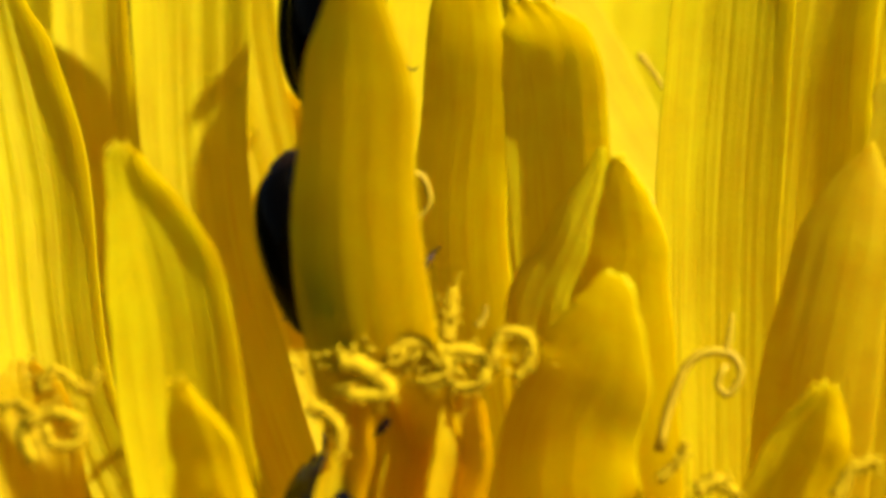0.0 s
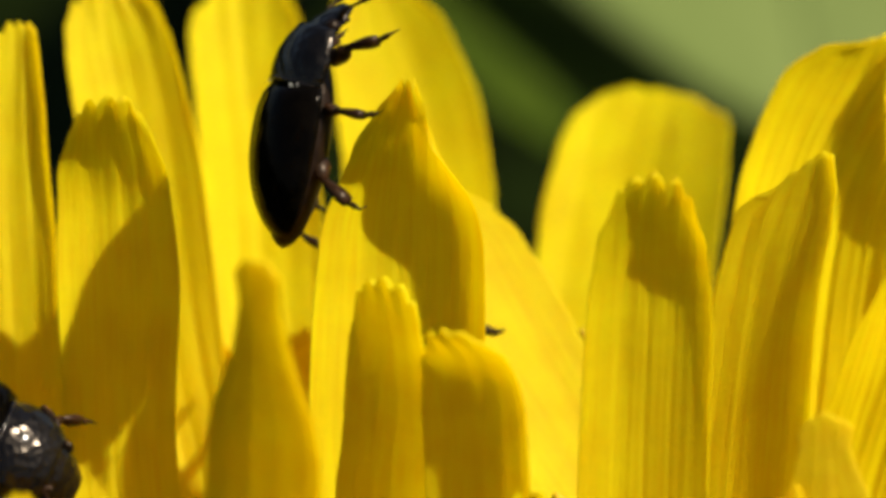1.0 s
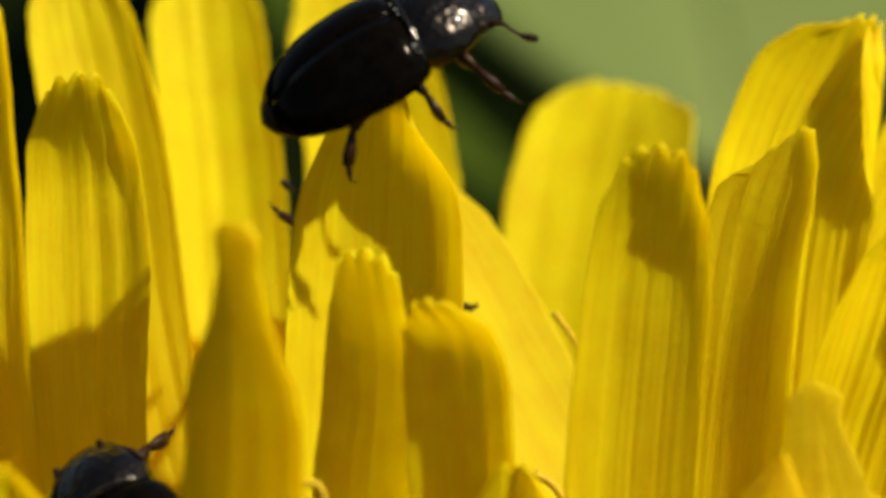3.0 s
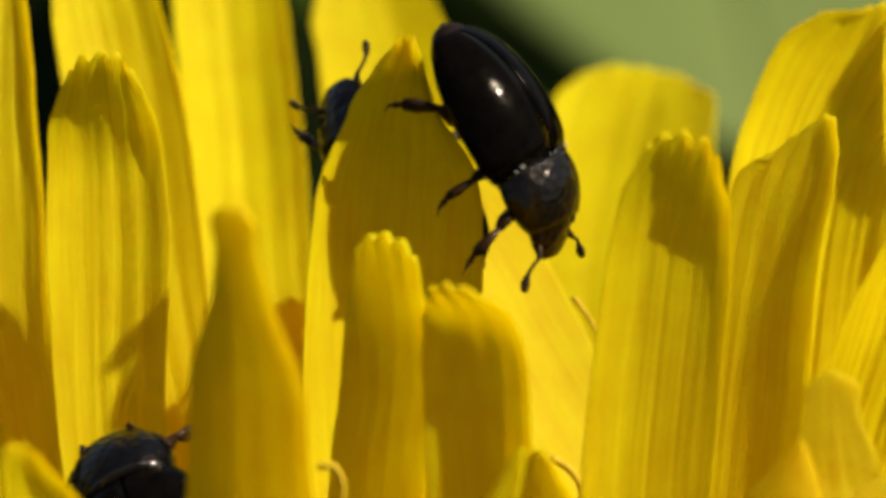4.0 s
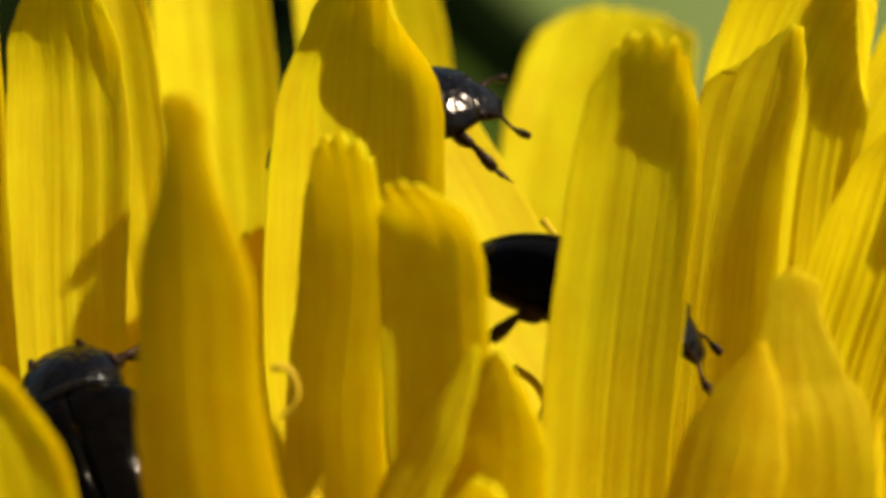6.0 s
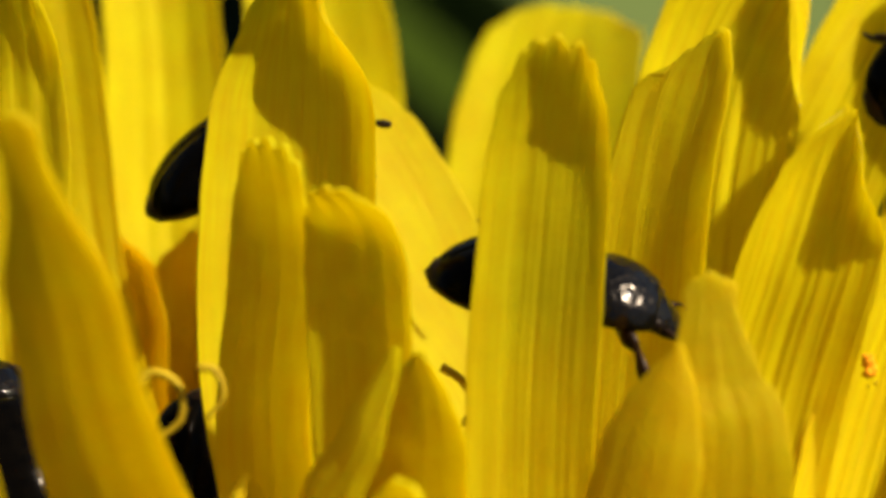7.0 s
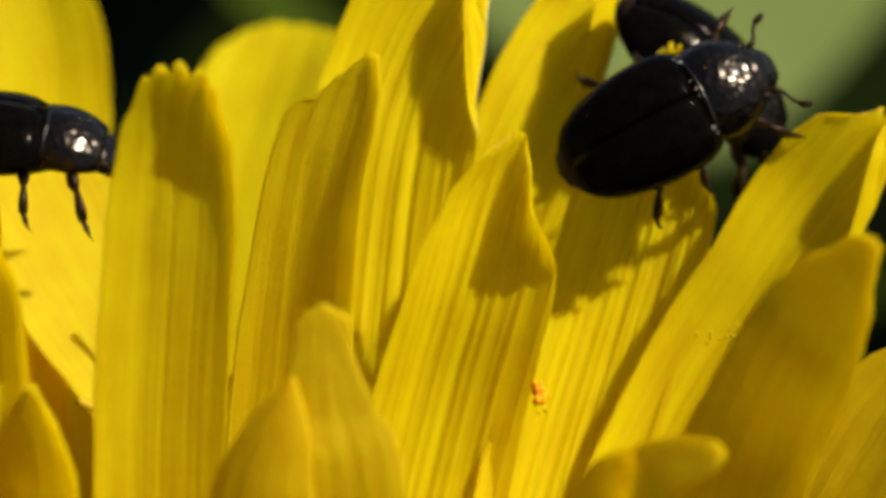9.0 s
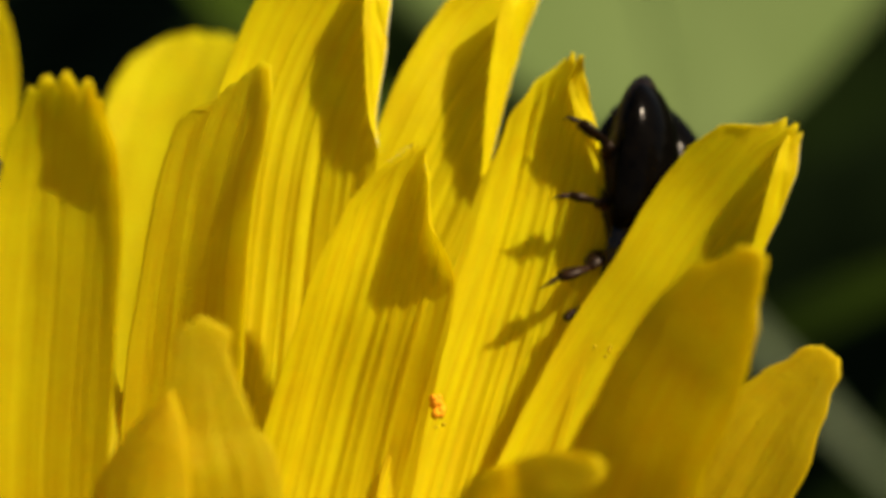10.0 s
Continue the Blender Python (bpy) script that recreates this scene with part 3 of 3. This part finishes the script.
    # the shield and the head nod down
    for bent, x, z, angle in (((shield, rim, head, *head.children_recursive), 0.40, 0.10, 7), ((head, *head.children_recursive), 0.97, 0.05, 24)):
        pivot = Matrix.Translation((x * MM, 0, z * MM))
        for ob in bent:
            ob.data.transform(pivot @ pose(0, 0, 0, 0, angle, 0) @ pivot.inverted())
    # dust of pollen on the back
    rnd = random.Random(len(label))
    bm = bmesh.new()
    for _ in range(5):
        x, y = rnd.uniform(-1.0, 0.9), rnd.uniform(-0.42, 0.42)
        z = 0.49 * math.sqrt(max(0.1, 1 - (y / 0.72) ** 2)) * (1 - 0.5 * max(0, -x - 0.4)) * (1 - 0.35 * max(0, x - 0.3))
        ball(bm, (x, y, z - 0.01), (0.006, 0.006, 0.005), 6, 4)
    part("pollen_dust", bm, STYLE, top, "few pale pollen grains")
    if dusty:
        bm = bmesh.new()
        for middle, count in ((-0.75, 5), (0.15, 4), (0.85, 6)):
            for _ in range(count):
                a = middle + rnd.gauss(0, 0.12)
                r = rnd.uniform(0.006, 0.018)
                ball(bm, (0.39 + rnd.gauss(0, 0.022), 0.60 * math.sin(a), 0.43 * math.cos(a) + 0.006), (r * rnd.uniform(0.8, 1.9), r, r * 0.7), 6, 4)
        part("joint_dust", bm, DUST, top, "pale dust in the joint behind the shield")
    for ob in top.children_recursive:
        ob.data.transform(Matrix.Scale(0.94, 4))
        ob.location *= 0.94
    return top, legs


climber, climber_legs = beetle("glossy black pollen beetle climbing over the petal tips", True)
wanderer, wanderer_legs = beetle("glossy black pollen beetle walking on the rear petals", True)
hider, hider_legs = beetle("black pollen beetle creeping behind the middle petal")
sitter, sitter_legs = beetle("black pollen beetle wedged low between the petals")
lurker, lurker_legs = beetle("black pollen beetle hidden behind a narrow-necked petal")
digger, digger_legs = beetle("black pollen beetle deep down among the florets")
for feeler in [ob for ob in sitter.children_recursive if ob.name.startswith("feeler")]:  # folded down under its head
    hinge = Matrix.Translation((1.12 * MM, 0, 0.0))
    feeler.matrix_basis = hinge @ pose(0, 0, 0, 0, 140, 0) @ hinge.inverted()
for still_legs in (lurker_legs, digger_legs):  # these two keep their legs folded back
    for i, leg in enumerate(still_legs):
        leg.matrix_basis = leg.matrix_basis @ pose(0, 0, 0, 0, 0, 82 if i < 3 else -82)


# ---- behind the flower ----
def ground():
    bm = bmesh.new()
    n = 60
    rows = []
    for i in range(n + 1):
        row = []
        for j in range(n + 1):
            a, b = (i / n * 2 - 1), (j / n * 2 - 1)
            x, y = 30 * a ** 5 + 0.25 * a, 30 * b ** 5 + 0.25 * b
            row.append(bm.verts.new((x, y, -0.11 + 0.006 * noise.noise(Vector((x * 18, y * 18, 0))))))
        rows.append(row)
    for r, s in zip(rows, rows[1:]):
        for j in range(n):
            bm.faces.new((r[j], s[j], s[j + 1], r[j + 1]))
    me = bpy.data.meshes.new("ground")
    bm.to_mesh(me)
    bm.free()
    me.materials.append(SOIL_SHADE)
    tagged(new("ground", me), "soil under the plants, its shade put into a near-black colour", "ground", kind="structure")


def leaf(name, label, points, width, mat, face, cup=0.25, rib=0.03):
    """A broad leaf along points (millimetres, the flower's own space), with a midrib."""
    bm = bmesh.new()
    rows, cols = 30, 12
    grid = []
    face = Vector(face).normalized()
    for r in range(rows + 1):
        v = r / rows
        c = spline(points, v)
        t = (spline(points, min(1, v + 0.02)) - spline(points, max(0, v - 0.02))).normalized()
        n = (face - t * face.dot(t)).normalized()
        s = t.cross(n)
        w = width * 0.5 * max(0.03, math.sin(math.pi * (0.04 + 0.96 * v) ** 0.8) ** 0.7)
        w *= 1 + 0.06 * noise.noise(Vector((v * 6, width, 0)))
        row = []
        for q in range(cols + 1):
            u = q / cols * 2 - 1
            lift = cup * abs(u) ** 1.5 * w * 0.5 - rib * width * math.exp(-(u * 8) ** 2) + 0.2 * rib * width * math.sin(v * 40 - abs(u) * 9)
            row.append(bm.verts.new((c + s * (u * w) + n * lift) * MM))
        grid.append(row)
    under = [[bm.verts.new(p.co - face * 0.25 * MM) for p in row] for row in grid]
    for g, flip in ((grid, 0), (under, 1)):
        for r, s in zip(g, g[1:]):
            for q in range(cols):
                f = (r[q], r[q + 1], s[q + 1], s[q])
                bm.faces.new(f[::-1] if flip else f)
    edge = lambda g: [row[0] for row in g] + g[-1][1:] + [row[-1] for row in g[-2::-1]] + g[0][-2:0:-1]
    ea, eb = edge(grid), edge(under)
    for i in range(len(ea)):
        j = (i + 1) % len(ea)
        bm.faces.new((ea[i], ea[j], eb[j], eb[i]))
    bmesh.ops.recalc_face_normals(bm, faces=bm.faces[:])
    top = tagged(new(name), label, "leaf")
    top.matrix_world = TILT
    part("leaf_blade", bm, mat, top)
    bm = bmesh.new()
    tube(bm, [Vector(spline(points, k / 12)) * MM for k in range(13)], [width * 0.6 * rib * MM * (1.2 - k / 13) for k in range(13)], 7)
    part("midrib", bm, mat, top)
    return top


ground()
digger.matrix_world = spot(-2.02, -5.50, -6.05, 30, -90, 0)
leaf("dark_leaf", "green leaf behind the flower, its shade put into a dark colour", ((22.7, 190, -16.1), (31, 185, -1.8), (44.1, 180, 10.1)), 17.4, LEAF_SHADE, (0, -0.7, 0.7))
leaf("dark_leaf", "green leaf behind the flower, its shade put into a dark colour", ((-37.6, 190, -3.9), (-19.2, 185, 10.2), (-1.6, 180, 23.6)), 17.5, LEAF_SHADE, (0, -0.7, 0.7))
leaf("broad_leaf", "broad pale green leaf, out of focus behind the flower", ((13.8, 175, 51.4), (16.2, 168, 25.6), (19.2, 160, 4.4)), 42.5, PALE, (0.1, -0.7, 0.7), cup=0.06, rib=0.008)
leaf("wild_grass", "dull green grass blade behind the flower", ((-9.2, 165, 17.4), (0.8, 160, 8.0), (9.5, 155, 1.4)), 3.6, GREEN, (0, -0.7, 0.7))
leaf("wild_grass", "dull green grass blade behind the flower", ((-7.0, 168, 20.2), (3.2, 164, 10.9), (12.2, 160, 4.2)), 2.4, GREEN, (0, -0.7, 0.7))
leaf("dry_grass", "pale grey-green dry stalk behind the flower", ((19.0, 150, -1.2), (25.0, 150, -7.6), (33.0, 148, -16.0)), 1.7, STALK, (0, -0.7, 0.7))
leaf("wild_grass", "dull green grass blade behind the flower", ((18.9, 160, -9.1), (26.1, 155, -3.5), (35.8, 150, 0.4)), 3.3, GREEN, (0, -0.7, 0.7))


# ---- what moves ----
def step(legs, times, pace):
    """Legs swing in two sets of three while their beetle walks."""
    for i, leg in enumerate(legs):
        rest = leg.matrix_basis.copy()
        rows = []
        for k, (t, go) in enumerate(times):
            swing = 14 * go * math.sin(t * pace + (math.pi if i % 2 else 0))
            rows.append((t, rest @ pose(0, 0, 0, 0, 0, swing)))
        walk(leg, rows)


def sway(ob, foot, rows):
    """A petal that leans sideways about its foot, by degrees, as beetles push it."""
    foot = Vector(foot) * MM
    walk(ob, [(t, Matrix.Translation(foot) @ pose(0, 0, 0, 0, a, 0) @ Matrix.Translation(-foot)) for t, a in rows])


def motions():
    walk(climber, [
        (0, spot(-1.95, -3.50, -0.43, 30, -80, 0)),
        (0.2, spot(-1.75, -2.50, 0.32, 30, -80, 0)),
        (0.4, spot(-1.52, -1.60, 0.77, 28, -78, 0)),
        (0.6, spot(-1.39, -1.30, 1.22, 20, -76, 0)),
        (0.8, spot(-1.49, -1.20, 1.25, 20, -74, 0)),
        (1, spot(-1.59, -1.20, 1.40, 18, -80, 0)),
        (1.5, spot(-1.31, -1.50, 1.45, 32, -60, 0)),
        (2, spot(-1.02, -1.80, 1.42, 44, -58, 0)),
        (2.5, spot(-0.86, -2.00, 1.52, 50, -54, 0)),
        (2.7, spot(-0.81, -2.20, 1.56, 52, -50, 0)),
        (3.1, spot(-0.45, -2.40, 1.77, 50, -20, 0)),
        (3.5, spot(0.04, -2.40, 1.49, 30, 30, 0)),
        (3.8, spot(0.39, -2.00, 1.13, 30, 54, 0)),
        (4, spot(0.53, -1.60, 0.83, 40, 60, 0)),
        (4.5, spot(0.76, -0.60, 0.42, 45, 70, 0)),
        (5, spot(1.09, -0.50, -0.63, -130, 86, 180)),
        (5.2, spot(1.24, -1.00, -1.00, -140, 88, 180)),
        (5.7, spot(1.46, -1.80, -1.54, 30, 50, 0)),
        (6.1, spot(1.73, -2.40, -1.69, 20, 12, 0)),
        (6.5, spot(1.88, -2.45, -1.76, 25, 6, 12)),
        (7, spot(2.10, -2.45, -1.59, 30, 8, 0)),
        (7.2, spot(2.21, -2.40, -1.74, 45, 5, 0)),
        (7.5, spot(3.66, -2.00, -1.52, 85, -36, 0)),
        (7.7, spot(4.56, -1.00, -0.99, 85, -38, 0)),
        (8, spot(5.63, 0.50, -0.31, 85, -48, 0)),
        (8.2, spot(5.54, 0.75, -0.13, 85, -52, 0)),
        (8.5, spot(5.69, 0.95, -0.07, 85, -57, 0)),
        (8.7, spot(5.71, 0.95, 0.03, 85, -52, 0)),
        (9, spot(6.93, 1.00, 0.53, 80, -28, 0)),
        (9.2, spot(8.20, 2.60, 0.90, 57, 8, -58)),
        (9.5, spot(8.24, 3.30, 0.18, 56, 60, -28)),
        (10, spot(8.12, 3.50, -0.30, 90, 70, 0)),
    ])
    walk(wanderer, [
        (0, spot(8.47, 1.50, -0.02, 90, -40, 0)),
        (6.3, spot(7.60, 1.50, 0.34, 90, -40, 0)),
        (7, spot(6.69, 1.20, 0.97, 90, -30, 0)),
        (7.2, spot(6.79, 1.20, 0.97, 85, -28, 0)),
        (7.5, spot(6.54, 1.20, 1.00, 80, -24, 0)),
        (7.7, spot(6.44, 1.00, 1.02, 75, -20, 0)),
        (8, spot(6.60, 1.00, 1.16, 75, -14, 0)),
        (8.5, spot(6.93, 1.40, 1.19, 60, 5, 0)),
        (8.7, spot(7.06, 1.60, 1.19, 55, 8, 0)),
        (9, spot(7.48, 2.80, 1.04, 58, 39, 13)),
        (9.2, spot(7.66, 2.10, 0.45, 169, 74, 108)),
        (9.5, spot(7.72, 2.30, 0.08, -158, 80, 180)),
        (10, spot(7.66, 2.20, -0.16, -160, 82, 180)),
    ])
    walk(hider, [
        (0, spot(-0.60, 0.80, -0.56, -90, -70, 180)),
        (3, spot(-0.60, 0.80, -0.56, -90, -70, 180)),
        (3.5, spot(-0.62, 0.80, 0.17, -110, -52, 180)),
        (3.8, spot(-0.56, 0.80, 0.36, -110, -52, 180)),
        (4, spot(-0.56, 0.80, 0.38, -110, -52, 180)),
        (4.3, spot(-0.24, 0.80, 0.11, -120, -62, 180)),
        (4.5, spot(-0.06, 0.80, -0.09, -140, -72, 180)),
        (4.7, spot(0.15, 0.80, -0.19, -160, -78, 180)),
        (5, spot(0.35, 0.80, -0.32, -165, -82, 180)),
        (5.2, spot(0.28, 0.80, 0.04, 30, -48, 0)),
        (5.7, spot(0.21, 0.90, 0.13, 50, -30, 0)),
        (6.3, spot(-0.95, 0.90, 0.10, 30, -12, 0)),
        (6.5, spot(-0.97, 0.90, 0.06, 30, -12, 0)),
        (7, spot(-1.14, 0.90, -0.13, 30, -32, 0)),
        (7.2, spot(-1.27, 0.90, -0.30, 30, -50, 0)),
        (7.5, spot(-0.86, 1.00, -0.44, 40, -70, 0)),
        (7.7, spot(-0.98, 1.00, -0.33, 40, -66, 0)),
        (8, spot(-1.48, 1.00, 0.10, 50, -36, 0)),
        (8.2, spot(-0.87, 0.90, 0.28, 50, 4, 0)),
        (8.5, spot(-0.50, 0.80, 0.40, 66, 14, 0)),
        (8.7, spot(-0.19, 0.90, 0.25, 40, 10, 0)),
        (9, spot(-0.06, 1.00, 0.26, 30, 4, 0)),
        (9.5, spot(-0.07, 1.00, 0.24, 30, 8, 0)),
        (10, spot(-0.12, 1.00, 0.20, 30, 10, 0)),
    ])
    walk(sitter, [
        (0, spot(-8.28, -2.50, -1.01, 70, 20, 0)),
        (0.4, spot(-7.14, -2.50, -1.12, 70, 20, 0)),
        (0.6, spot(-5.94, -2.50, -1.23, 70, 20, 0)),
        (0.8, spot(-5.80, -2.50, -1.40, 70, 20, 0)),
        (1, spot(-4.94, -2.50, -1.71, 60, 22, 0)),
        (1.2, spot(-4.38, -2.50, -2.19, 40, 8, 0)),
        (1.5, spot(-3.74, -2.50, -2.19, 30, -5, 0)),
        (1.8, spot(-3.16, -2.40, -2.54, 24, -68, 27)),
        (1.9, spot(-2.92, -2.40, -2.73, -58, -65, 125)),
        (2, spot(-2.92, -2.40, -2.75, -63, -55, 132)),
        (2.5, spot(-3.02, -2.40, -2.90, -58, -46, 134)),
        (4, spot(-3.06, -2.40, -3.04, -40, -47, 122)),
        (4.5, spot(-3.11, -2.40, -3.02, -35, -49, 118)),
        (5, spot(-3.17, -2.40, -3.06, -35, -49, 118)),
        (6.5, spot(-3.17, -2.40, -3.13, -38, -48, 120)),
        (7, spot(-3.46, -2.40, -3.23, -38, -48, 120)),
        (8, spot(-3.31, -2.40, -3.02, -38, -48, 120)),
        (10, spot(-3.52, -2.40, -2.99, -38, -48, 120)),
    ])
    walk(lurker, [
        (0, spot(-1.86, -5.20, -3.30, 102, 66, 0)),
        (0.6, spot(-1.75, -5.20, -3.34, 102, 66, 0)),
        (0.9, spot(-1.62, -5.20, -3.72, 102, 66, 0)),
        (5, spot(-1.62, -5.20, -3.72, 102, 66, 0)),
        (5.4, spot(-1.17, -4.60, -4.93, 115, 70, 0)),
        (5.9, spot(-1.07, -1.50, -5.83, 105, 85, 0)),
        (6.3, spot(-1.65, 0.40, -3.97, -80, 85, 180)),
        (7.2, spot(-1.65, 0.40, -4.00, -80, 85, 180)),
        (7.5, spot(-1.50, 0.40, -5.29, -80, 85, 180)),
        (10, spot(-1.49, 0.40, -5.77, -80, 85, 180)),
    ])
    sway(tooth_petal, (1.83, -3, -3.16), [
        (0, 0.00),
        (0.3, 0.00),
        (0.6, -0.19),
        (0.8, -0.40),
        (1, -2.41),
        (1.5, -1.22),
        (2, 0.22),
        (2.5, 0.32),
        (4, 0.76),
        (4.5, 0.40),
        (5, 0.01),
        (6.5, 2.73),
        (7, -0.23),
        (7.5, 0.05),
        (8, -0.65),
        (8.5, -0.17),
        (9, 0.07),
        (9.5, -0.11),
        (10, 0.90),
    ])
    sway(peak_petal, (-0.53, -1, -2.47), [
        (0, 0.00),
        (7.5, 0.00),
        (7.8, -3.00),
        (8, -4.50),
        (8.5, -5.00),
        (10, -4.50),
    ])
    sway(neck_petal, (-1.61, -5.8, -4.31), [
        (0, 0.00),
        (0.2, 0.00),
        (0.4, 0.20),
        (0.6, 1.97),
        (0.8, -0.96),
        (1, 0.07),
        (2.5, -0.06),
        (4.5, -4.04),
        (6.5, -3.00),
        (6.8, -9.70),
        (7, -13.59),
        (7.2, -14.64),
        (7.4, -13.25),
        (7.6, -11.79),
        (10, -14.56),
    ])
    paces = [(k * 0.1, 1.0) for k in range(101)]
    still = [(k * 0.5, 0.25) for k in range(21)]
    step(climber_legs, paces, 13)
    step(wanderer_legs, paces, 11)
    step(hider_legs, paces, 12)
    step(sitter_legs, still, 3)


motions()
